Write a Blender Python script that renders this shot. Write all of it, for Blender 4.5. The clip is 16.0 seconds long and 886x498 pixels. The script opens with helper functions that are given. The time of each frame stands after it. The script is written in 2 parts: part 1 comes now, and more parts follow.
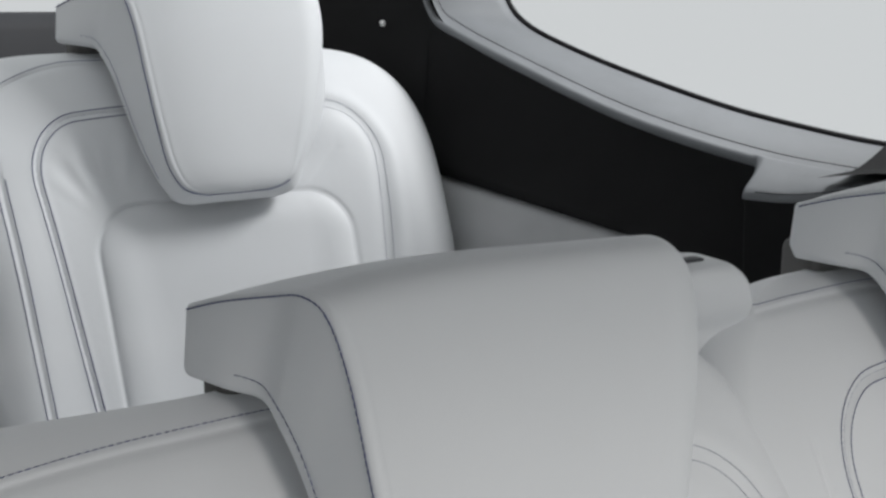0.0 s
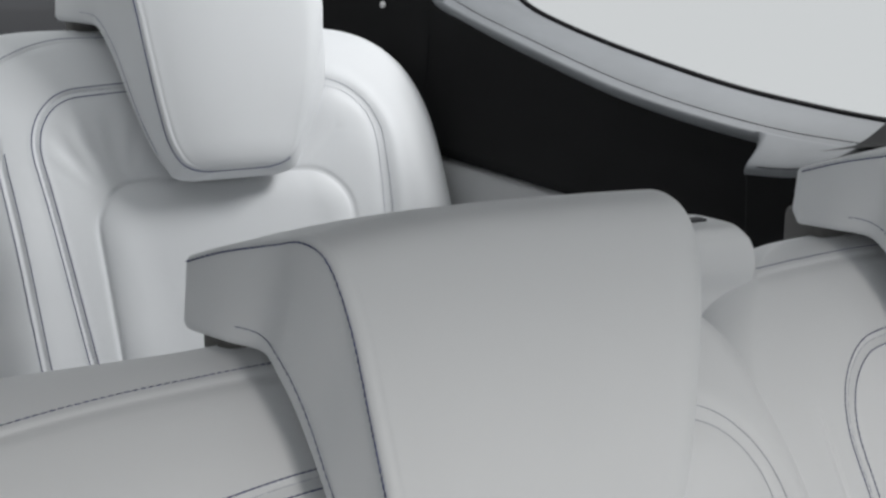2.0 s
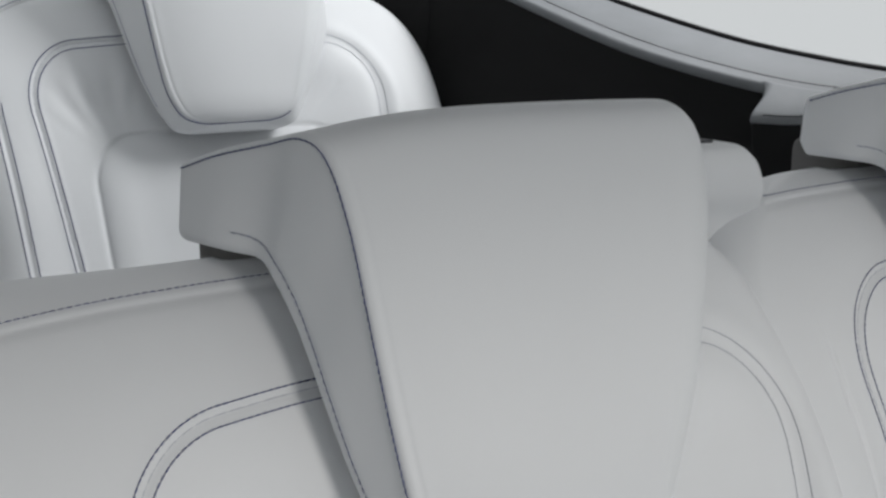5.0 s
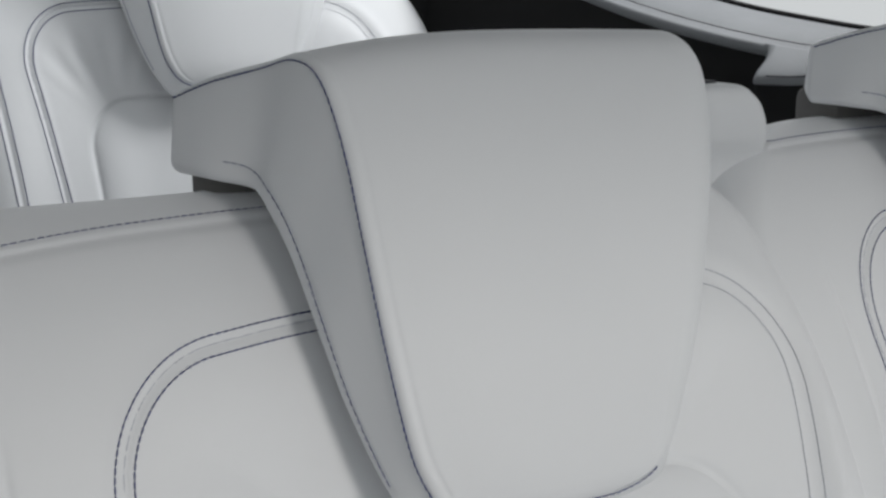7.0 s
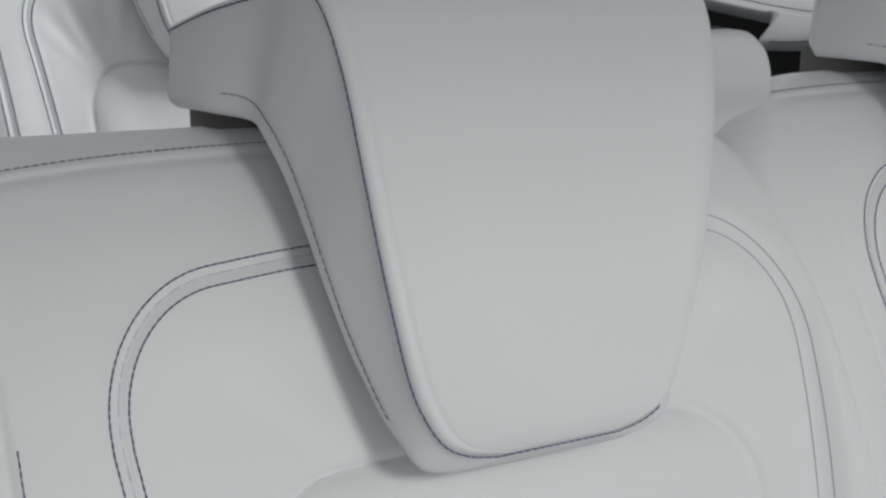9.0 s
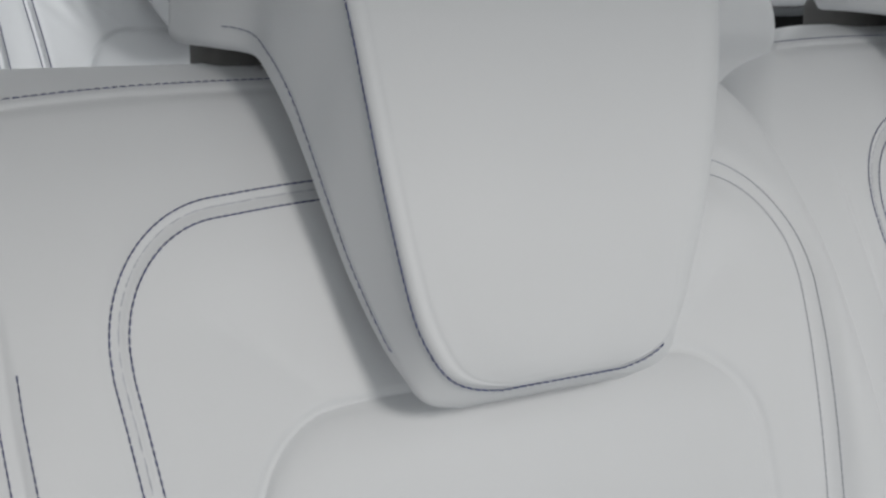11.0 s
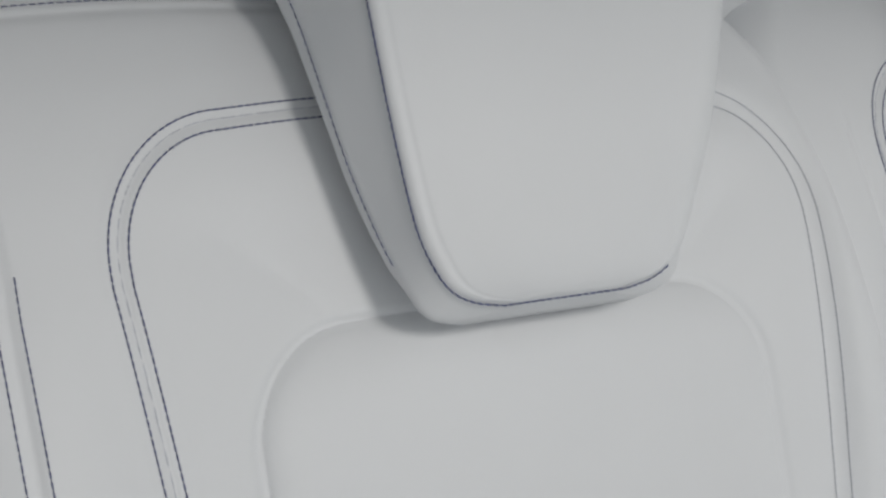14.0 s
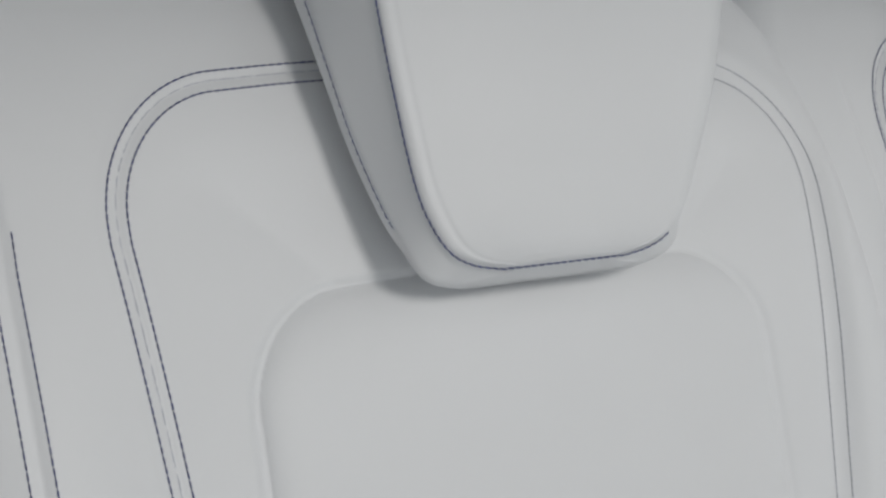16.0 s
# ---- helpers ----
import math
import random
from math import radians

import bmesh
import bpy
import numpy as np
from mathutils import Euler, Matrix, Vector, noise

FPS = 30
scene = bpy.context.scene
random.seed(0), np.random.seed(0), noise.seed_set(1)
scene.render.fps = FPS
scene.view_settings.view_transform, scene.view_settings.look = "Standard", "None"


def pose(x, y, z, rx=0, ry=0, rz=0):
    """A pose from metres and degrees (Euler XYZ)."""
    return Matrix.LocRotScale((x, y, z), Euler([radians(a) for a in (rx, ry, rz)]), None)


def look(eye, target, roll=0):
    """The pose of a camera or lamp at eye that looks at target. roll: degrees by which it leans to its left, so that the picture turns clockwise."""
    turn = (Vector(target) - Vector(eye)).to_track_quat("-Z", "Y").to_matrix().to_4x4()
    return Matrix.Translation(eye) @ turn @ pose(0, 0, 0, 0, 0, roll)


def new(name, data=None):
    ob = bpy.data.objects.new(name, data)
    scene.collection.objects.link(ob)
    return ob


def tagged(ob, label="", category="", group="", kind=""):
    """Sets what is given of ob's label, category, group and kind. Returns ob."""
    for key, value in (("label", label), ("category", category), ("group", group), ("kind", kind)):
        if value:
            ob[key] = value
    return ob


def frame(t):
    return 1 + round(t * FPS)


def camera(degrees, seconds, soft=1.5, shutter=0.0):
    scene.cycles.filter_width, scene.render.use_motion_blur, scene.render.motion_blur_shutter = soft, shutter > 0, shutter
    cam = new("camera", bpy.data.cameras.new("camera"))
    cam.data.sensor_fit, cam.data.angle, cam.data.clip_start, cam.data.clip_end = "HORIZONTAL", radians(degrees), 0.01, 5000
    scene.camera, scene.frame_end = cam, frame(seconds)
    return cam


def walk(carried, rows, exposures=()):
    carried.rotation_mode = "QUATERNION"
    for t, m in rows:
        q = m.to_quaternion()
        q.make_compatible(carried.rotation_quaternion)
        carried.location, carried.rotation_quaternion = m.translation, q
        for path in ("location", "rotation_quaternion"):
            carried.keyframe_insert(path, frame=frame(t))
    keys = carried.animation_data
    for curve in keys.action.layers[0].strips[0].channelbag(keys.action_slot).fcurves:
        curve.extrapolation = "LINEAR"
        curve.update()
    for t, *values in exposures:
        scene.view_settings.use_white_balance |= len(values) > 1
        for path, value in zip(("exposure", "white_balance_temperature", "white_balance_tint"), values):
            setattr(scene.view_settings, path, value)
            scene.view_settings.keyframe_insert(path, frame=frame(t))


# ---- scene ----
cam = camera(43.0, 16.0, soft=2.7)
PATH = [
    (0, pose(-0.3790, -0.6202, 0.2000, 77.500, 0.000, -28.000)),
    (0.5, pose(-0.3796, -0.6205, 0.1916, 77.551, 0.012, -28.010)),
    (1, pose(-0.3803, -0.6208, 0.1829, 77.589, 0.020, -28.017)),
    (1.5, pose(-0.3809, -0.6211, 0.1738, 77.618, 0.023, -28.022)),
    (2, pose(-0.3815, -0.6214, 0.1642, 77.636, 0.023, -28.025)),
    (2.5, pose(-0.3818, -0.6216, 0.1543, 77.651, 0.024, -28.014)),
    (3, pose(-0.3817, -0.6216, 0.1438, 77.656, 0.029, -27.996)),
    (3.5, pose(-0.3813, -0.6213, 0.1330, 77.658, 0.044, -27.969)),
    (4, pose(-0.3803, -0.6207, 0.1217, 77.648, 0.075, -27.932)),
    (6.5, pose(-0.3733, -0.6165, 0.0630, 77.529, 0.300, -27.767)),
    (7, pose(-0.3723, -0.6158, 0.0515, 77.503, 0.270, -27.751)),
    (7.5, pose(-0.3717, -0.6153, 0.0407, 77.488, 0.220, -27.741)),
    (8, pose(-0.3715, -0.6151, 0.0299, 77.470, 0.150, -27.705)),
    (8.5, pose(-0.3717, -0.6152, 0.0195, 77.451, 0.085, -27.684)),
    (9, pose(-0.3721, -0.6154, 0.0089, 77.421, 0.020, -27.680)),
    (11.5, pose(-0.3775, -0.6162, -0.0416, 77.310, -0.020, -27.829)),
    (12, pose(-0.3787, -0.6163, -0.0511, 77.292, -0.030, -27.862)),
    (12.5, pose(-0.3798, -0.6163, -0.0596, 77.283, -0.050, -27.905)),
    (13, pose(-0.3806, -0.6167, -0.0678, 77.269, -0.100, -27.952)),
    (13.5, pose(-0.3816, -0.6170, -0.0756, 77.261, -0.180, -27.991)),
    (14, pose(-0.3824, -0.6172, -0.0830, 77.257, -0.280, -28.030)),
    (14.5, pose(-0.3833, -0.6175, -0.0898, 77.261, -0.390, -28.069)),
    (15, pose(-0.3842, -0.6177, -0.0961, 77.274, -0.500, -28.109)),
    (15.5, pose(-0.3848, -0.6176, -0.1015, 77.304, -0.610, -28.152)),
    (16, pose(-0.3855, -0.6175, -0.1062, 77.341, -0.700, -28.194)),
]
walk(cam, PATH)

# ---- light ----
world = bpy.data.worlds.new("studio")
scene.world = world
world.use_nodes = True
bg = world.node_tree.nodes["Background"]
bg.inputs["Color"].default_value = (0.948, 0.984, 1.0, 1)
bg.inputs["Strength"].default_value = 0.635

sun_data = bpy.data.lights.new("key_light", "SUN")
sun_data.energy = 1.02
sun_data.angle = radians(14)
sun_data.color = (1.0, 0.965, 0.925)
sun = new("key_light", sun_data)
sun.matrix_world = look((0.40, -1.92, 0.95), (0, 0, 0))

# unseen soft light added high beside the rear seat, shining past the roof edge
rear_light_data = bpy.data.lights.new("added_rear_light", "AREA")
rear_light_data.shape = "RECTANGLE"
rear_light_data.size, rear_light_data.size_y = 0.45, 0.35
rear_light_data.energy = 17.5
rear_light_data.color = (0.98, 0.99, 1.0)
rear_light = new("added_rear_light", rear_light_data)
rear_light.matrix_world = look((1.20, 0.55, 0.95), (0.10, 0.92, -0.05))


# ---- materials ----
def material(name, color, rough, grain=0.0, grain_scale=900.0, vary=0.04, vary_scale=6.0, spec=0.35, sheen=0.0):
    m = bpy.data.materials.new(name)
    m.use_nodes = True
    nt = m.node_tree
    b = nt.nodes["Principled BSDF"]
    b.inputs["Roughness"].default_value = rough
    b.inputs["Specular IOR Level"].default_value = spec
    b.inputs["Sheen Weight"].default_value = sheen
    tc = nt.nodes.new("ShaderNodeTexCoord")
    n1 = nt.nodes.new("ShaderNodeTexNoise")
    n1.inputs["Scale"].default_value = vary_scale
    n1.inputs["Detail"].default_value = 3
    nt.links.new(tc.outputs["Object"], n1.inputs["Vector"])
    ramp = nt.nodes.new("ShaderNodeValToRGB")
    ramp.color_ramp.elements[0].position, ramp.color_ramp.elements[1].position = 0.3, 0.7
    ramp.color_ramp.elements[0].color = (*[c * (1 - vary) for c in color], 1)
    ramp.color_ramp.elements[1].color = (*[min(1, c * (1 + vary)) for c in color], 1)
    nt.links.new(n1.outputs["Fac"], ramp.inputs["Fac"])
    nt.links.new(ramp.outputs["Color"], b.inputs["Base Color"])
    if grain:
        vo = nt.nodes.new("ShaderNodeTexVoronoi")
        vo.inputs["Scale"].default_value = grain_scale
        nt.links.new(tc.outputs["Object"], vo.inputs["Vector"])
        n2 = nt.nodes.new("ShaderNodeTexNoise")
        n2.inputs["Scale"].default_value = 22
        n2.inputs["Detail"].default_value = 4
        nt.links.new(tc.outputs["Object"], n2.inputs["Vector"])
        b1 = nt.nodes.new("ShaderNodeBump")
        b1.inputs["Strength"].default_value = grain
        b1.inputs["Distance"].default_value = 0.0004
        nt.links.new(vo.outputs["Distance"], b1.inputs["Height"])
        b2 = nt.nodes.new("ShaderNodeBump")
        b2.inputs["Strength"].default_value = 0.12
        b2.inputs["Distance"].default_value = 0.004
        nt.links.new(n2.outputs["Fac"], b2.inputs["Height"])
        nt.links.new(b1.outputs["Normal"], b2.inputs["Normal"])
        nt.links.new(b2.outputs["Normal"], b.inputs["Normal"])
    return m


LEATHER = material("white_leather", (0.705, 0.717, 0.732), 0.5, 0.12, 1100, 0.012, 5, 0.3)
THREAD = material("navy_thread", (0.032, 0.047, 0.160), 0.7, vary=0.3, vary_scale=300)
# navy thread with its lit look painted in as a pale tone; also the seam line
LIT_THREAD_AND_SEAM = material("lit_thread_and_seam", (0.46, 0.48, 0.53), 0.7, vary=0.1, vary_scale=300)
BLACK = material("black_trim", (0.014, 0.014, 0.0145), 0.8, 0.3, 1500, 0.1, 9, 0.15)
GREY = material("grey_trim", (0.175, 0.184, 0.195), 0.6, 0.3, 1500, 0.06, 14, 0.5)
DARK = material("dark_trim", (0.055, 0.057, 0.063), 0.6, 0.3, 1200, 0.06, 8, 0.3)
SEAL = material("black_rubber", (0.006, 0.006, 0.007), 0.6, vary=0.1, spec=0.1)
MID = material("mid_grey_trim", (0.43, 0.434, 0.44), 0.6, 0.3, 1300, 0.06, 10, 0.3)
# for the unseen slab and walls that shape the light
UNSEEN_LINING = material("unseen_lining_grey", (0.42, 0.425, 0.43), 0.9, 0.3, 1300, 0.05, 30, 0.1)
# unseen floor, lightened so that it throws light up at the seats
BOUNCE_CARPET = material("bounce_carpet_grey", (0.46, 0.45, 0.44), 0.95, 0.6, 500, 0.15, 40, 0.1)
BRACKET = material("bracket_plastic", (0.115, 0.112, 0.108), 0.6, 0.3, 1200, 0.06, 8, 0.3)
PALE = material("pale_button", (0.75, 0.75, 0.75), 0.4, vary=0.02)

GLASS = bpy.data.materials.new("clear_glass")
GLASS.use_nodes = True
nt = GLASS.node_tree
nt.nodes.clear()
out = nt.nodes.new("ShaderNodeOutputMaterial")
mix = nt.nodes.new("ShaderNodeMixShader")
fre = nt.nodes.new("ShaderNodeFresnel")
tra = nt.nodes.new("ShaderNodeBsdfTransparent")
glo = nt.nodes.new("ShaderNodeBsdfGlossy")
glo.inputs["Roughness"].default_value = 0.02
fre.inputs["IOR"].default_value = 1.15
nt.links.new(fre.outputs[0], mix.inputs[0])
nt.links.new(tra.outputs[0], mix.inputs[1])
nt.links.new(glo.outputs[0], mix.inputs[2])
nt.links.new(mix.outputs[0], out.inputs["Surface"])


# ---- mesh helpers ----
def link(name, verts, faces, mat, parent=None, label="", smooth=True):
    me = bpy.data.meshes.new(name)
    me.from_pydata([tuple(v) for v in verts], [], [tuple(f) for f in faces])
    if smooth:
        me.shade_smooth()
    me.materials.append(mat)
    me.update()
    ob = new(name, me)
    if parent is not None:
        ob.parent = parent
    if label:
        ob["label"] = label
    return ob


def part(name, bm, mat, parent=None, label="", smooth=True):
    bmesh.ops.recalc_face_normals(bm, faces=bm.faces)
    me = bpy.data.meshes.new(name)
    bm.to_mesh(me)
    bm.free()
    if smooth:
        me.shade_smooth()
    me.materials.append(mat)
    ob = new(name, me)
    if parent is not None:
        ob.parent = parent
    if label:
        ob["label"] = label
    return ob


def rounded_box(size, center, r=0.01, seg=3):
    bm = bmesh.new()
    bmesh.ops.create_cube(bm, size=1)
    bmesh.ops.scale(bm, vec=size, verts=bm.verts)
    bmesh.ops.bevel(bm, geom=list(bm.edges), offset=r, segments=seg, profile=0.5, affect="EDGES")
    bmesh.ops.translate(bm, vec=center, verts=bm.verts)
    return bm


def spline(points, n):
    """Catmull-Rom through a few rows of numbers, n samples."""
    p = np.array(points, float)
    p = np.vstack([2 * p[0] - p[1], p, 2 * p[-1] - p[-2]])
    out_rows = []
    for t in np.linspace(0, len(points) - 1 - 1e-9, n):
        i, u = int(t), t - int(t)
        a, b, c, d = p[i:i + 4]
        out_rows.append(0.5 * (2 * b + (c - a) * u + (2 * a - 5 * b + 4 * c - d) * u * u + (3 * b - a - 3 * c + d) * u ** 3))
    return np.array(out_rows)


def smooth01(x):
    x = np.clip(x, 0, 1)
    return x * x * (3 - 2 * x)


def loft(rings, closed=True, caps=True):
    """Verts and quads of a row of rings with equal counts."""
    n, k = len(rings), len(rings[0])
    verts = [v for r in rings for v in r]
    faces = []
    for i in range(n - 1):
        for j in range(k if closed else k - 1):
            a, b = i * k + j, i * k + (j + 1) % k
            faces.append((a, b, b + k, a + k))
    if caps and closed:
        faces.append(tuple(range(k))[::-1])
        faces.append(tuple(range((n - 1) * k, n * k)))
    return verts, faces


def thread_row(name, path, normals, mat, parent, length=0.0043, gap=0.0011, thick=0.0009, slant=0.0, label=""):
    """A row of single stitches along a path."""
    path, normals = np.array(path, float), np.array(normals, float)
    step = np.linalg.norm(np.diff(path, axis=0), axis=1)
    s = np.concatenate([[0], np.cumsum(step)])
    verts, faces = [], []
    at = gap
    shape = [(0.0, 0.2, 0.6), (0.2, 0.8, 0.95), (0.5, 1.0, 1.0), (0.8, 0.8, 0.95), (1.0, 0.2, 0.6)]
    while at + length < s[-1]:
        base = len(verts)
        for f, up, wide in shape:
            q = at + f * length
            c = np.array([np.interp(q, s, path[:, k]) for k in range(3)])
            nn = np.array([np.interp(q, s, normals[:, k]) for k in range(3)])
            nn /= np.linalg.norm(nn)
            d = np.array([np.interp(q + 0.001, s, path[:, k]) - np.interp(q - 0.001, s, path[:, k]) for k in range(3)])
            d /= np.linalg.norm(d) + 1e-12
            side = np.cross(d, nn)
            c = c + side * slant * (f - 0.5) + nn * (0.0001 + 0.0004 * up)
            h = thick * 0.5
            for a, b in ((-1, -0.3), (0, 1), (1, -0.3), (0, -0.9)):
                verts.append(c + side * a * h * wide + nn * b * h * wide)
        for i in range(4):
            for j in range(4):
                a, b = base + i * 4 + j, base + i * 4 + (j + 1) % 4
                faces.append((a, b, b + 4, a + 4))
        at += length + gap
    ob = link(name, verts, faces, mat, parent, label)
    ob["kind"] = "stuff"
    return ob


# ---- seats ----
TOP = -0.076          # top of the backrest below the headrest's upper edge


def half_width(z, full):
    flat = np.interp(full, [0.285, 0.297, 0.41, 0.42], [0.25, 0.165, 0.165, 0.345])
    k = np.clip((z + 0.27) / (TOP + 0.27), 0, 1)
    return full - (full - flat) * (1 - (1 - k ** 3) ** (1 / 3)) - 0.06 * smooth01((-0.36 - z) / 0.3)


# lean of the backrest: z, y of its front
LEAN = spline([(-0.70, -0.172), (-0.45, -0.085), (-0.30, -0.032), (-0.22, 0.004), (-0.15, 0.046), (-0.10, 0.083), (-0.05, 0.122)], 200)


def back_base(z):
    return np.interp(z, LEAN[:, 0], LEAN[:, 1])


def box_distance(x, z, half, top, r):
    qx, qz = np.abs(x) - (half - r), z - (top - r)
    return np.hypot(np.maximum(qx, 0), np.maximum(qz, 0)) + np.minimum(np.maximum(qx, qz), 0) - r


SEAM = 0.2565


def seam_distance(x, z):
    half = SEAM - 0.11 * np.maximum(0, -0.24 - z)
    return box_distance(x, z, half, -0.1505 - 0.009 * (np.abs(x) / 0.22) ** 2, 0.068)


BOW = 0.35


def top_seam(x):
    return TOP - 0.010 - BOW * np.minimum(0, x + 0.17) ** 2


def side_seam_distance(x, z, wide):
    return np.minimum(wide - 0.094, 0.318) + 0.05 * np.minimum(0, z + 0.25) + x


def pillow_distance(x, z):
    return box_distance(x, z, 0.191 + 0.02 * np.minimum(0, z + 0.33), -0.279 - 0.10 * x * x, 0.060)


FOLDS = 0.0


def back_y(x, z, left, right):
    """The front surface of the backrest."""
    wide = np.where(x < 0, left, right)
    h = half_width(z, wide)
    y = back_base(z)
    d = seam_distance(x, z)
    sharp = smooth01((0.06 - x) / 0.04)
    y = y + sharp * (0.0020 * np.exp(-(d / 0.0018) ** 2) - 0.0006 * np.exp(-((np.abs(d) - 0.0066) / 0.004) ** 2))
    y = y + (1 - sharp) * (0.0022 * np.exp(-((d + 0.004) / 0.013) ** 2) - 0.0022 * np.exp(-((d - 0.018) / 0.012) ** 2))
    y = y + 0.016 * smooth01((-d - 0.01) / 0.13)
    y = y + 0.007 * smooth01((0.210 - np.abs(x)) / 0.085) * smooth01((z + 0.285) / 0.08)
    y = y - 0.026 * smooth01((-0.13 - z) / 0.25) * np.exp(-((np.abs(x) - 0.305) / 0.055) ** 2)
    y = y + 0.004 * (0.35 + 0.65 * smooth01((0.05 - x) / 0.1)) * np.exp(-((pillow_distance(x, z) - 0.001) / 0.004) ** 2)
    ds = side_seam_distance(x, z, wide)
    y = y + 0.0024 * np.exp(-(ds / 0.0030) ** 2) * smooth01((-0.17 - z) / 0.05)
    y = y + 0.0030 * np.exp(-((z - top_seam(x) + 0.006) / 0.0022) ** 2) * smooth01((0.16 - x) / 0.06) * smooth01((x + wide) / 0.12)
    fan = np.arctan2(z + 0.33, x + 0.15)
    y = y + FOLDS * np.sin(fan * 21) * np.exp(-((np.hypot(x + 0.15, z + 0.33) - 0.115) / 0.028) ** 2) * smooth01((fan - 0.9) / 0.5) * smooth01((2.5 - fan) / 0.5)
    e = np.minimum(h - np.abs(x), (TOP - z) * 1.0)
    r = 0.032
    ee = np.clip(r - e, 0, r)
    y = y + (r - np.sqrt(np.maximum(r * r - ee * ee, 0)))
    return y


def backrest(seat, left, right):
    nu, nv = 420, 340
    bottom = -0.66
    vs = np.concatenate([TOP - 0.05 * (np.linspace(0, 1, 40)[:-1] ** 2), np.linspace(TOP - 0.05, bottom, nv - 39)])
    us = np.sin(np.linspace(-1, 1, nu) * math.pi / 2) * 0.35 + np.linspace(-1, 1, nu) * 0.65
    U, Z = np.meshgrid(us, vs)
    wide = np.where(U < 0, left, right)
    X = U * half_width(Z, wide)
    Y = back_y(X, Z, left, right)
    grid = np.stack([X, Y, Z], -1).reshape(-1, 3)
    v = grid.tolist()
    f = [(i * nu + j, i * nu + nu + j, i * nu + nu + j + 1, i * nu + j + 1) for i in range(nv - 1) for j in range(nu - 1)]
    edge = [grid[i * nu] for i in range(nv - 1, -1, -1)] + [grid[j] for j in range(1, nu)] + [grid[i * nu + nu - 1] for i in range(1, nv)]
    rings = [edge]
    for back, shrink, drop in ((0.012, 1.0, 0.006), (0.03, 0.995, 0.024), (0.05, 0.98, 0.05), (0.07, 0.94, 0.09), (0.08, 0.88, 0.13)):
        rings.append([np.array([p[0] * shrink, p[1] + back, p[2] - drop * smooth01((p[2] + 0.5) / 0.3)]) for p in edge])
    rv, rf = loft(rings, closed=False)
    base = len(v)
    v += [list(p) for p in rv]
    f += [tuple(k + base for k in q) for q in rf]
    last = base + (len(rings) - 1) * len(edge)
    f.append(tuple(range(last, last + len(edge))))
    link("backrest", v, f, LEATHER, seat)

    # lumbar pillow
    pu, pv = 200, 160
    px, pz = np.meshgrid(np.linspace(-0.212, 0.212, pu), np.linspace(-0.258, -0.62, pv))
    d = pillow_distance(px, pz)
    lift = 0.014 * np.clip(1 - (1 - np.clip(-d / 0.045, 0, 1)) ** 2, 0, 1) ** 0.6 - 0.003 - 0.006 * smooth01(d / 0.006)
    base_y = back_base(pz) + 0.016 * smooth01(-seam_distance(px, pz) / 0.13)
    py = base_y - lift
    verts = np.stack([px, py, pz], -1).reshape(-1, 3)
    keep = (d < 0.008).reshape(-1)
    faces = []
    for i in range(pv - 1):
        for j in range(pu - 1):
            a = i * pu + j
            q = (a, a + pu, a + pu + 1, a + 1)
            if all(keep[k] for k in q):
                faces.append(q)
    ids = sorted({k for q in faces for k in q})
    at = {k: i for i, k in enumerate(ids)}
    link("lumbar_pillow", verts[ids], [tuple(at[k] for k in q) for q in faces], LEATHER, seat, "raised white leather lumbar pillow")


def seam_paths(left, right):
    """Stitch paths on the backrest at a distance from the centre seam."""
    def contour(off):
        pts = []
        for side in (-1, 1):
            one = []
            for a in np.linspace(0, 1, 160):
                # walk: up the side, round the corner, along the top
                if a < 0.45:
                    z = -0.56 + (0.56 - 0.228) * (a / 0.45)
                    lo, hi = 0.12, 0.33
                    for _ in range(30):
                        m = (lo + hi) / 2
                        lo, hi = (m, hi) if seam_distance(np.array(m), np.array(z)) < off else (lo, m)
                    one.append((side * lo, z))
                else:
                    ang = (a - 0.45) / 0.55 * math.pi / 2
                    c = np.array([0.175, -0.228])
                    dirv = np.array([math.cos(ang), math.sin(ang)])
                    lo, hi = 0.02, 0.2
                    for _ in range(30):
                        m = (lo + hi) / 2
                        q = c + dirv * m
                        lo, hi = (m, hi) if seam_distance(q[0], q[1]) < off else (lo, m)
                    q = c + dirv * lo
                    one.append((side * q[0], q[1]))
            for xx in np.linspace(0.17, 0.0, 30)[1:]:
                lo, hi = -0.25, -0.10
                for _ in range(30):
                    m = (lo + hi) / 2
                    lo, hi = (m, hi) if seam_distance(np.array(xx), np.array(m)) < off else (lo, m)
                one.append((side * xx, lo))
            pts.append(one)
        return pts
    return contour


def on_back(points, left, right):
    p = np.array(points)
    y = back_y(p[:, 0], p[:, 1], left, right)
    e = 0.001
    gx = (back_y(p[:, 0] + e, p[:, 1], left, right) - back_y(p[:, 0] - e, p[:, 1], left, right)) / (2 * e)
    gz = (back_y(p[:, 0], p[:, 1] + e, left, right) - back_y(p[:, 0], p[:, 1] - e, left, right)) / (2 * e)
    n = np.stack([gx, -np.ones_like(gx), gz], -1)
    n /= np.linalg.norm(n, axis=1)[:, None]
    return np.stack([p[:, 0], y, p[:, 1]], -1), n


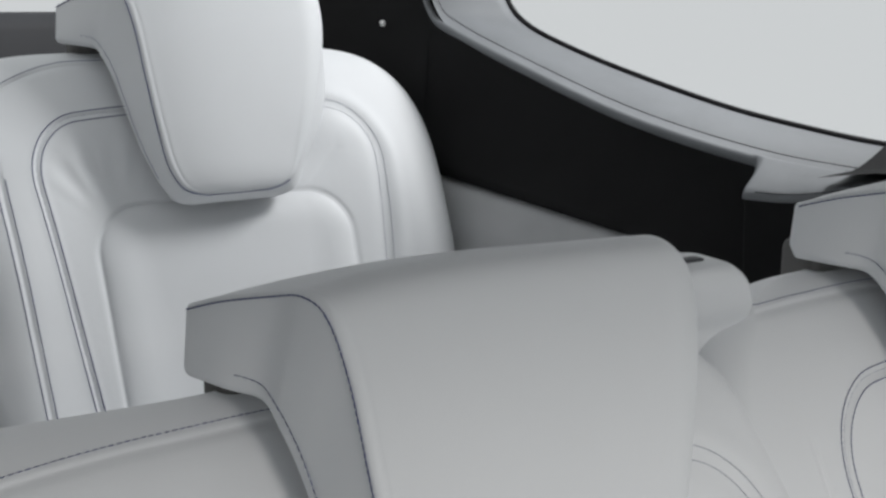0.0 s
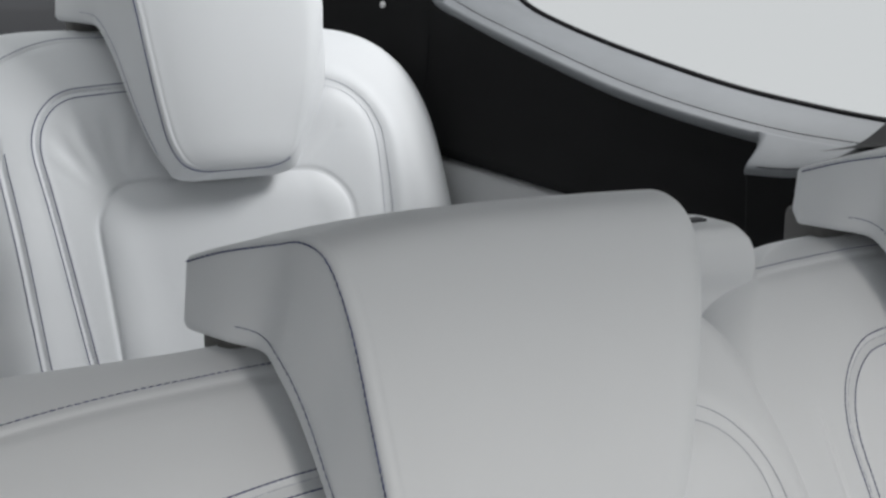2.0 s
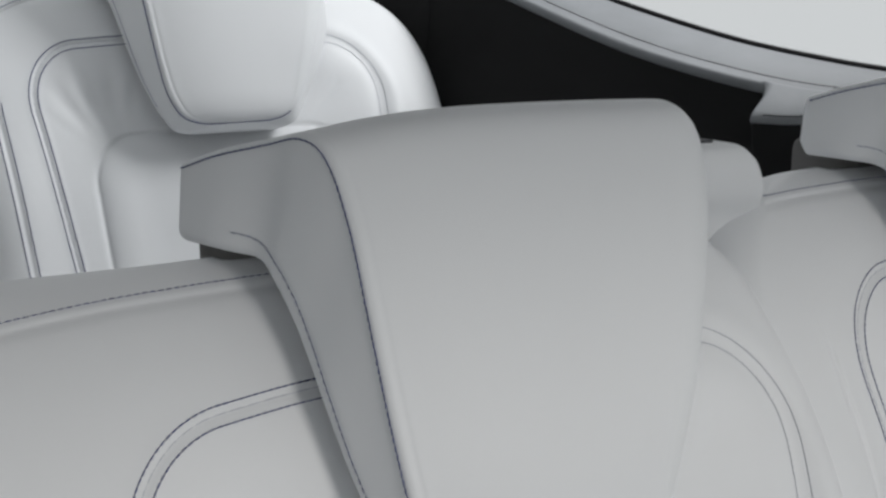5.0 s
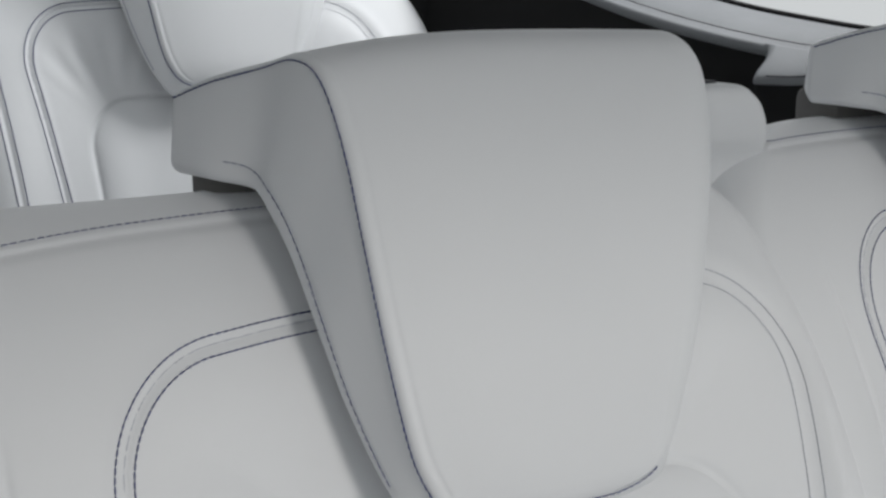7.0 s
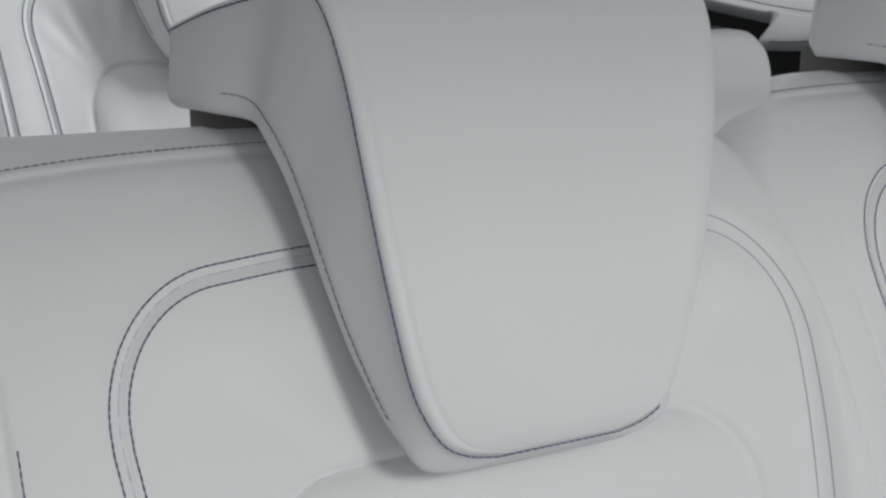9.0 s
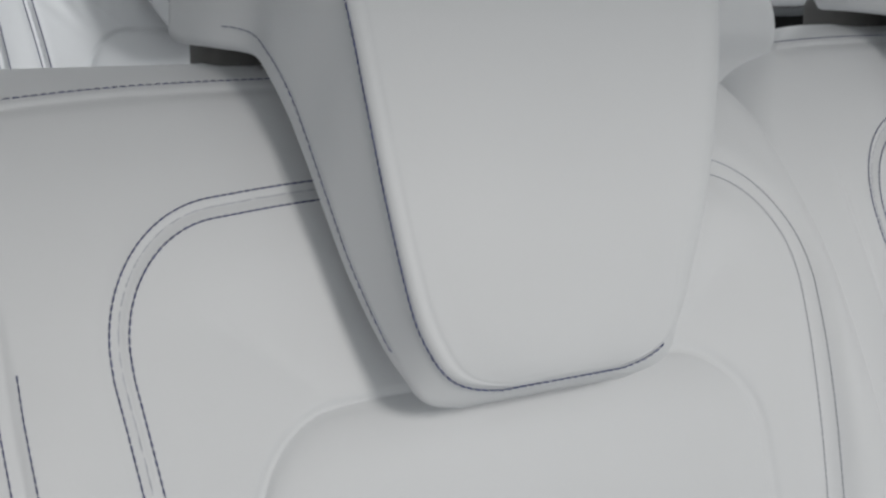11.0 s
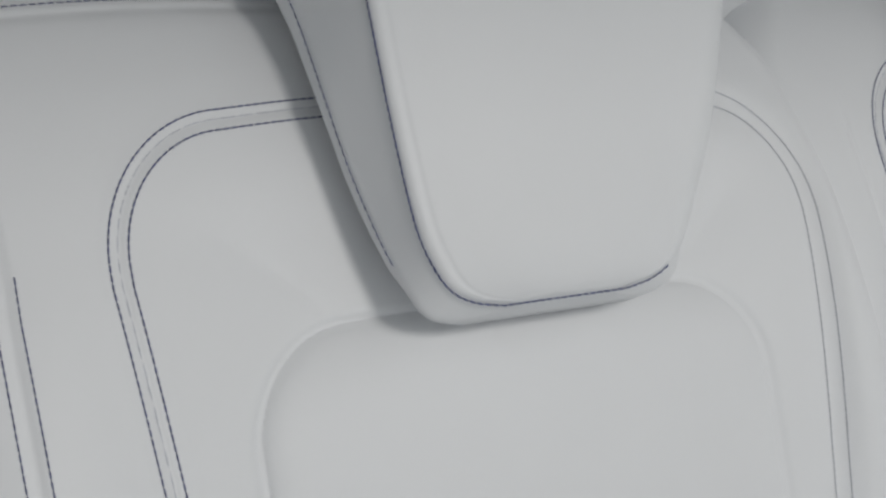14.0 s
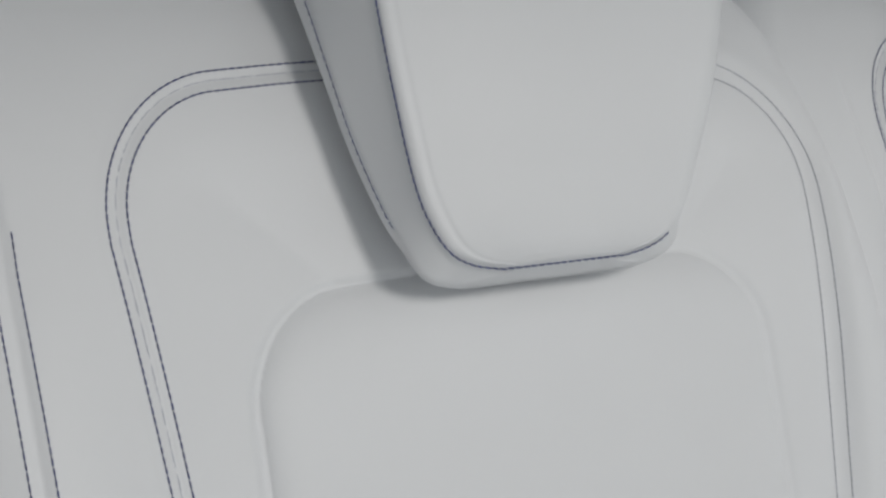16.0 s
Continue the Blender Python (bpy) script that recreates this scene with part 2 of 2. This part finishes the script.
#            outer y, z      inner y, z     half  flare
HEADREST = [(0.1350, -0.0070, 0.1350, -0.0630, 0.1810, 0.0037, 0.0010),
            (0.1000, 0.0050, 0.1050, -0.0650, 0.1650, 0.0047, 0.0030),
            (0.0584, 0.0150, 0.0820, -0.0700, 0.1437, 0.0057, 0.0273),
            (0.0263, 0.0210, 0.0640, -0.0850, 0.1346, 0.0088, 0.0354),
            (0.0066, 0.0100, 0.0500, -0.1080, 0.1258, 0.0107, 0.0482),
            (-0.0043, -0.0300, 0.0400, -0.1300, 0.1162, 0.0153, 0.0558),
            (-0.0190, -0.0900, 0.0200, -0.1620, 0.1099, 0.0171, 0.0481),
            (-0.0354, -0.1500, 0.0020, -0.2040, 0.1044, 0.0134, 0.0346),
            (-0.0526, -0.2080, -0.0180, -0.2420, 0.0973, 0.0088, 0.0157),
            (-0.0606, -0.2340, -0.0320, -0.2590, 0.0891, 0.0096, 0.0079),
            (-0.0637, -0.2490, -0.0380, -0.2700, 0.0789, 0.0137, 0.0051),
            (-0.0645, -0.2570, -0.0410, -0.2760, 0.0641, 0.0197, 0.0029),
            (-0.0647, -0.2610, -0.0420, -0.2795, 0.0451, 0.0226, 0.0009)]


def half_section(size, w, fl, r, crown, o, t, full=0.0):
    """One half of the headrest's section: distance to the side and share of the depth."""
    half = []
    for x in np.concatenate([np.linspace(0, 0.8, 10), np.linspace(0.8, 1, 16)[1:]]):
        xx = x * (w - r)
        edge = w - xx
        q = -crown * (full + (1 - full) * (1 - x ** 2.2)) + 0.0006 * math.exp(-((edge - 0.0085) / 0.0016) ** 2) + 0.0004 * math.exp(-((edge - 0.022) / 0.011) ** 2)
        half.append((xx, q / size))
    for a in np.linspace(0, math.pi / 2, 13)[1:]:
        half.append((w - r + r * math.sin(a), (r - r * math.cos(a) - crown * full) / size))
    rb = min(0.010, size * 0.3)
    lo, hi = (r - crown * full) / size, 1 - rb / size
    for k in (0.2, 0.4, 0.6, 0.8):
        half.append((w + fl * k, lo + (hi - lo) * k))
    for a in np.linspace(0, math.pi / 2, 6)[0:]:
        half.append((w + fl - rb + rb * math.cos(a), 1 - (rb - rb * math.sin(a)) / size))
    half.append(((w + fl - rb) * 0.5, 1.0))
    half.append((0.0, 1.0))
    return half


def headrest_section(row):
    oy, oz, iy, iz, w, fl, wider = row
    o, i = np.array([oy, oz]), np.array([iy, iz])
    t = i - o
    size = np.linalg.norm(t)
    r = min(0.006, size * 0.3)
    crown = 0.012 * min(1, w / 0.12)
    lh = half_section(size, w, fl, r, crown, o, t)
    rr = min(r + wider * 0.9, size * 0.42)
    rh = half_section(size, w + wider, fl, rr, crown, o, t, 0.8 * float(smooth01(wider / 0.035)))
    ring = [(-x, *(o + t * q)) for x, q in lh[::-1]] + [(x, *(o + t * q)) for x, q in rh[1:-1]]
    edge = (-(w - r + r * math.sin(1.35) + 0.0005), *(o + t * ((r - r * math.cos(1.35)) / size)))
    low = r / size + (1 - 0.010 / size - r / size) * 0.90
    under = (-(w + fl * 0.90 + 0.0004), *(o + t * low))
    return ring, edge, under


def headrest(seat):
    rows = spline(HEADREST, 150)
    rings, edges, unders = [], [], []
    for row in rows:
        ring, edge, under = headrest_section(row)
        rings.append(ring)
        edges.append(edge)
        unders.append(under)
    # rounded ends: the back of the lobe and the chin
    def shrink(ring, k, dy, dz, side=0.12):
        a = np.array(ring)
        m = a.mean(0)
        m[0] = 0
        b = m + (a - m) * np.array([1 - (1 - k) * side, k, k])
        return (b + np.array([0, dy, dz])).tolist()
    first, last = rings[0], rings[-1]
    rings = [shrink(first, 0.35, 0.0135, -0.003), shrink(first, 0.62, 0.012, -0.002), shrink(first, 0.84, 0.008, -0.001)] + rings + [shrink(last, 0.7, 0.0, -0.0008, 0.5), shrink(last, 0.35, 0.0, -0.0012, 0.5), shrink(last, 0.05, 0.0, -0.0014, 0.5)]
    v, f = loft(rings)
    body = link("headrest", v, f, LEATHER, seat, "winged white leather headrest")
    # stitching along the front edge on both sides and under the chin
    e = np.array(edges)
    low = int(np.argmax(e[:, 2] < -0.232))
    path = np.vstack([e, (e * np.array([-1, 1, 1]))[int(np.argmax(e[:, 2] < -0.250)):][::-1]])
    path[:, 1] -= 0.0016 * smooth01((-0.235 - path[:, 2]) / 0.02)
    n = []
    for q in path:
        down = smooth01((-0.22 - q[2]) / 0.035)
        n.append((-0.9 * (1 - down) * np.sign(-q[0]), -0.35 - 0.5 * down, 0.1 - 0.4 * down) if q[2] < 0.009 else (-0.8, 0.0, 0.6))
    thread_row("edge_stitching", path, n, THREAD, body, length=0.005, gap=0.0004, thick=THICK * 1.05, slant=0.0005)
    stop = low
    u = np.array(unders)[17:int(stop * 0.97)]
    thread_row("lower_edge_stitching", u, [(-1, 0.0, -0.05)] * len(u), THREAD, body, length=0.005, gap=0.001, thick=0.0008)
    return body


THICK = 0.00115      # of the navy thread


def make_seat(left, right, label):
    seat = new("car_seat")
    tagged(seat, label, "car seat", "car seats", "")
    backrest(seat, left, right)
    contour = seam_paths(left, right)
    for off, mat, thick in ((0.0057, THREAD, THICK), (-0.0057, THREAD, THICK)):
        # right-hand rows take the paler colour that stands for light on navy thread
        for one, m in zip(contour(off), (mat, LIT_THREAD_AND_SEAM)):
            p, n = on_back(one, left, right)
            thread_row("seam_stitching", p, n, m, seat, length=0.005, gap=0.0004, thick=thick if m is mat else 0.0009)
    for one in contour(0.0)[:1]:
        p, n = on_back(one, left, right)
        thread_row("seam_line", p, n, LIT_THREAD_AND_SEAM, seat, length=0.012, gap=0.0, thick=0.0008, label="thin pale seam between the stitch rows")
    for off in ((0.0062, -0.0062) if left > 0.38 else ()):
        z = np.linspace(-0.56, -0.225, 70)
        x = -(min(left - 0.094, 0.318) + 0.05 * np.minimum(0, z + 0.25) + off)
        p, n = on_back(np.stack([x, z], -1), left, right)
        thread_row("side_stitching", p, n, THREAD, seat, length=0.005, gap=0.0004, thick=THICK * 0.8)
    x = np.linspace(-0.355 if left > 0.4 else -0.28, 0.10, 90)
    p, n = on_back(np.stack([x, top_seam(x)], -1), left, right)
    thread_row("top_stitching", p, n, THREAD, seat, thick=THICK * 0.8)
    headrest(seat)
    part("headrest_neck", rounded_box((0.325, 0.05, 0.075), (0, 0.153, -0.087), 0.012), BRACKET, seat, "grey headrest bracket")
    bm = rounded_box((left + right - 0.06, 0.52, 0.15), ((right - left) / 2, -0.36, -0.64), 0.05, 4)
    part("seat_cushion", bm, LEATHER, seat)
    part("seat_base", rounded_box((0.42, 0.44, 0.36), (0, -0.30, -0.87), 0.02), DARK, seat, "dark seat base")
    return seat


front = make_seat(0.425, 0.300, "white leather car seat with navy stitching and winged headrest")
SEAM = 0.2345
right_seat = make_seat(0.360, 0.345, "white leather car seat with a winged headrest beside the first")
right_seat.matrix_basis = pose(0.597, 0.018, 0.019)
SEAM, FOLDS, THICK, BOW = 0.2565, 0.0019, 0.0017, 2.2
rear = make_seat(0.398, 0.372, "white leather rear car seat with navy stitching")
rear.matrix_basis = pose(0.092, 0.945, 0.2015, 0, 0, 5)

# belt guide on the shoulder of the front seat
rings = []
for z, x0, x1, y0, y1 in spline([(-0.19, 0.150, 0.360, 0.100, 0.150), (-0.10, 0.155, 0.336, 0.116, 0.156), (-0.060, 0.160, 0.313, 0.088, 0.150), (-0.036, 0.165, 0.294, 0.075, 0.142),
                                 (-0.024, 0.168, 0.281, 0.074, 0.138), (-0.0175, 0.172, 0.271, 0.077, 0.134), (-0.0155, 0.180, 0.260, 0.084, 0.127)], 40):
    ring = []
    for a in np.linspace(0, 2 * math.pi, 57)[:-1]:
        c, sn = math.cos(a), math.sin(a)
        ring.append(((x0 + x1) / 2 + (x1 - x0) / 2 * math.copysign(abs(c) ** 0.35, c), (y0 + y1) / 2 + (y1 - y0) / 2 * math.copysign(abs(sn) ** 0.35, sn), z))
    rings.append(ring)
v, f = loft(rings)
guide = link("belt_guide", v, f, LEATHER, front, "white leather belt guide on the shoulder")
part("slot", rounded_box((0.030, 0.012, 0.003), (0.236, 0.100, -0.0148), 0.001, 2), DARK, guide, "dark belt slot")

# ---- side of the cabin ----
WALL_AT, ALONG, OUT = np.array([0.724, 0.530]), np.array([-0.4306, 0.9026]), np.array([0.9026, 0.4306])


def wall_point(s, off, z):
    p = WALL_AT + s * ALONG + off * OUT
    return np.array([p[0], p[1], z])


# inner edge of the sill and the window seal: s along the wall, z
INNER = spline([(-1.6, -0.055), (-0.8, -0.045), (-0.30, -0.028), (-0.1, -0.019), (0.036, -0.001), (0.213, 0.042), (0.413, 0.115), (0.522, 0.160), (0.565, 0.19), (0.585, 0.26), (0.60, 0.40)], 120)
SEALED = spline([(-1.6, -0.04), (-0.8, -0.030), (-0.30, -0.012), (-0.138, 0.003), (-0.03, 0.018), (0.10, 0.043), (0.27, 0.090), (0.39, 0.131), (0.452, 0.160), (0.484, 0.192), (0.499, 0.235), (0.512, 0.40)], 120)

sill_rows = []
for (s0, z0), (s1, z1) in zip(INNER, SEALED):
    row = []
    a, b = wall_point(s0, 0, z0), wall_point(s1, 0.1066, z1)
    for off, dz in ((0.006, -0.020), (-0.002, -0.017), (-0.007, -0.012), (-0.009, -0.0075), (-0.0085, -0.0045), (-0.0065, -0.002), (-0.002, -0.0005), (0.004, 0.0002)):
        row.append(a + np.array([off * OUT[0], off * OUT[1], dz]))
    for q, dz in ((0.10, 0.0012), (0.125, 0.0002), (0.15, 0.0013), (0.35, 0.0028), (0.6, 0.003), (0.85, 0.0012)):
        row.append(a + (b - a) * q + np.array([0, 0, dz]))
    row.append(b)
    row.append(b + np.array([0.03, 0.015, -0.05]))
    sill_rows.append(row)
v, f = loft(sill_rows, closed=False)
sill = link("window_sill", v, f, GREY)
tagged(sill, "grey soft window sill with a stitched edge", "sill", "", "structure")
path = [r[9] + np.array([0, 0, 0.0010]) for r in sill_rows]
thread_row("sill_stitching", path, [(0, 0, 1)] * len(path), SEAL, sill, length=0.006, gap=0.0006, thick=0.0015)

seal_rows = []
for s1, z1 in SEALED:
    c = wall_point(s1, 0.1066, z1)
    seal_rows.append([c + np.array([OUT[0] * q, OUT[1] * q, w]) for q, w in ((-0.001, -0.006), (-0.001, 0.002), (0.002, 0.0055), (0.008, 0.006), (0.012, -0.01))])
v, f = loft(seal_rows, closed=True)
tagged(link("window_seal", v, f, SEAL), "black rubber seal along the side window", "seal", "", "structure")

# glass above the seal
g0 = [wall_point(s1, 0.113, z1) for s1, z1 in SEALED]
g1 = [wall_point(s1 * 0.9, 0.05, 0.55) for s1, z1 in SEALED]
v, f = loft([g0, g1], closed=False)
pane = link("side_window", v, f, GLASS)
tagged(pane, "clear side window glass", "window", "", "structure")
pane.visible_shadow = False

# black side trim below the sill, and on behind it as a pillar
trim_rows = []
for s0, z0 in spline([(-1.6, -0.055), (-0.6, -0.04), (-0.1, -0.019), (0.036, -0.001), (0.213, 0.042), (0.413, 0.115), (0.522, 0.160), (0.575, 0.26), (0.62, 0.50), (0.9, 0.50), (1.1, 0.50)], 110):
    low = -0.172 + 0.17 * max(0, s0)
    row = []
    for k in np.linspace(0, 1, 12):
        z = z0 - 0.008 + (low - z0 + 0.008) * k
        row.append(wall_point(s0, -0.0055 + 0.03 * math.sin(k * math.pi) - 0.012 * k, z))
    row.append(wall_point(s0, 0.03, low - 0.004))
    row.append(wall_point(s0, 0.055, low - 0.01))
    trim_rows.append(row)
v, f = loft(trim_rows, closed=False)
tagged(link("side_trim", v, f, BLACK), "black fabric-covered side trim panel", "trim panel", "", "structure")

low_rows = []
for s0 in np.linspace(-1.6, 1.1, 40):
    low = -0.172 + 0.17 * max(0, s0)
    low_rows.append([wall_point(s0, 0.03, low + 0.01), wall_point(s0, -0.02, low - 0.012), wall_point(s0, -0.045, low - 0.10), wall_point(s0, 0.0, -0.6), wall_point(s0, 0.0, -1.06)])
v, f = loft(low_rows, closed=False)
tagged(link("lower_side_trim", v, f, MID), "dark grey lower side trim", "trim panel", "", "structure")

# padded shelf of the door, in front of the black recess
shelf_rows = []
for s0 in np.concatenate([np.linspace(0.004, -0.1, 40), np.linspace(-0.13, -1.5, 30)]):
    z0 = np.interp(s0, INNER[:, 0], INNER[:, 1])
    row = []
    lip = -0.006 - 0.079 * smooth01((0.003 - s0) / 0.017)
    zl = -0.046 + 0.03 * smooth01((-0.05 - s0) / 0.2)
    for off, z in ((0.0015, z0 - 0.0012), (-0.003, z0 + 0.0006), (-0.010, z0 - 0.001), (lip * 0.5, z0 + (zl - z0) * 0.45), (lip * 0.9, zl + 0.006), (lip, zl), (lip - 0.003, zl - 0.006), (lip, zl - 0.010)):
        row.append(wall_point(s0, float(off), float(z)))
    shelf_rows.append(row)
v, f = loft(shelf_rows, closed=False)
shelf = link("door_shelf", v, f, GREY)
path = [r[5] + np.array([0, 0, 0.0008]) for r in shelf_rows[12:]]
thread_row("shelf_stitching", path, [(0, 0, 1)] * len(path), SEAL, shelf, length=0.006, gap=0.0006, thick=0.0015)
tagged(shelf, "grey padded shelf along the door top", "door shelf", "", "structure")
face_rows = []
for r in shelf_rows:
    a = r[-1]
    face_rows.append([a, a + np.array([0.006 * OUT[0], 0.006 * OUT[1], -0.01]), a + np.array([0.02 * OUT[0], 0.02 * OUT[1], -0.16]), a + np.array([0.07 * OUT[0], 0.07 * OUT[1], -0.3])])
v, f = loft(face_rows, closed=False)
tagged(link("door_panel", v, f, BLACK), "black door panel under the shelf", "door panel", "", "structure")

# black cap on the front end of the sill
cap_rows = []
for k in np.linspace(0, 1, 24):
    s0 = -0.55 * k
    row = []
    for q in np.linspace(0, 1, 8):
        sq = s0 - 0.138 + 0.028 * q ** 2
        zi, zo = np.interp(sq, INNER[:, 0], INNER[:, 1]), np.interp(sq, SEALED[:, 0], SEALED[:, 1])
        off = 0.1066 - 0.196 * q
        z = zo + (zi - zo) * (0.1066 - off) / 0.1066 if off > 0 else zi + (-0.022 - zi) * off / -0.09
        row.append(wall_point(sq, off, float(z) + 0.004 + 0.012 * min(1, k * 8)))
    cap_rows.append(row)
v, f = loft(cap_rows, closed=False)
tagged(link("sill_cap", v, f, BLACK), "black cap over the front end of the sill", "trim", "", "structure")

# small pale button on the pillar
bm = bmesh.new()
bmesh.ops.create_cone(bm, cap_ends=True, segments=24, radius1=0.006, radius2=0.005, depth=0.006)
bmesh.ops.bevel(bm, geom=[e for e in bm.edges if len(e.link_faces) == 2 and e.calc_face_angle() > 0.8], offset=0.0015, segments=2, affect="EDGES")
bmesh.ops.transform(bm, matrix=look((0.437, 1.132, 0.161), (0.437 + OUT[0], 1.132 + OUT[1], 0.161)), verts=bm.verts)
tagged(part("button", bm, PALE), "small round pale button on the black trim", "button")

# ---- rest of the cabin ----
# out-of-view floor, acting as a reflector under the seats
bm = rounded_box((3.4, 4.4, 0.06), (0.1, 0.3, -1.09), 0.01, 2)
tagged(part("floor", bm, BOUNCE_CARPET), "unseen carpeted cabin floor, made light grey to bounce light up", "floor", "", "structure")
bm = rounded_box((2.2, 0.08, 1.24), (-0.55, 1.42, -0.44), 0.03, 3)
tagged(part("wall_rear", bm, DARK), "dark grey trim behind the rear seats", "wall", "", "structure")
# unseen closing wall; height and tone set how much light comes from the left
bm = rounded_box((0.10, 4.0, 1.26), (-1.15, 0.2, -0.44), 0.04, 3)
tagged(part("wall_left", bm, UNSEEN_LINING), "unseen plain grey left wall added to control light from the left", "wall", "", "structure")
# out-of-view block added to keep light off the rear seat's left shoulder
bm = rounded_box((0.10, 1.10, 0.32), (-1.15, 0.95, 0.352), 0.02, 3)
tagged(part("rear_shade_block", bm, UNSEEN_LINING), "unseen plain grey block added to shade the rear seat's left shoulder", "wall", "", "structure")
# unseen slab added overhead; its edges cut the sun and dim the upper seats
bm = rounded_box((2.3, 1.50, 0.05), (0.0, -0.30, 0.50), 0.02, 3)
tagged(part("ceiling", bm, UNSEEN_LINING), "unseen light grey roof slab added to shade the seats", "ceiling", "", "structure")
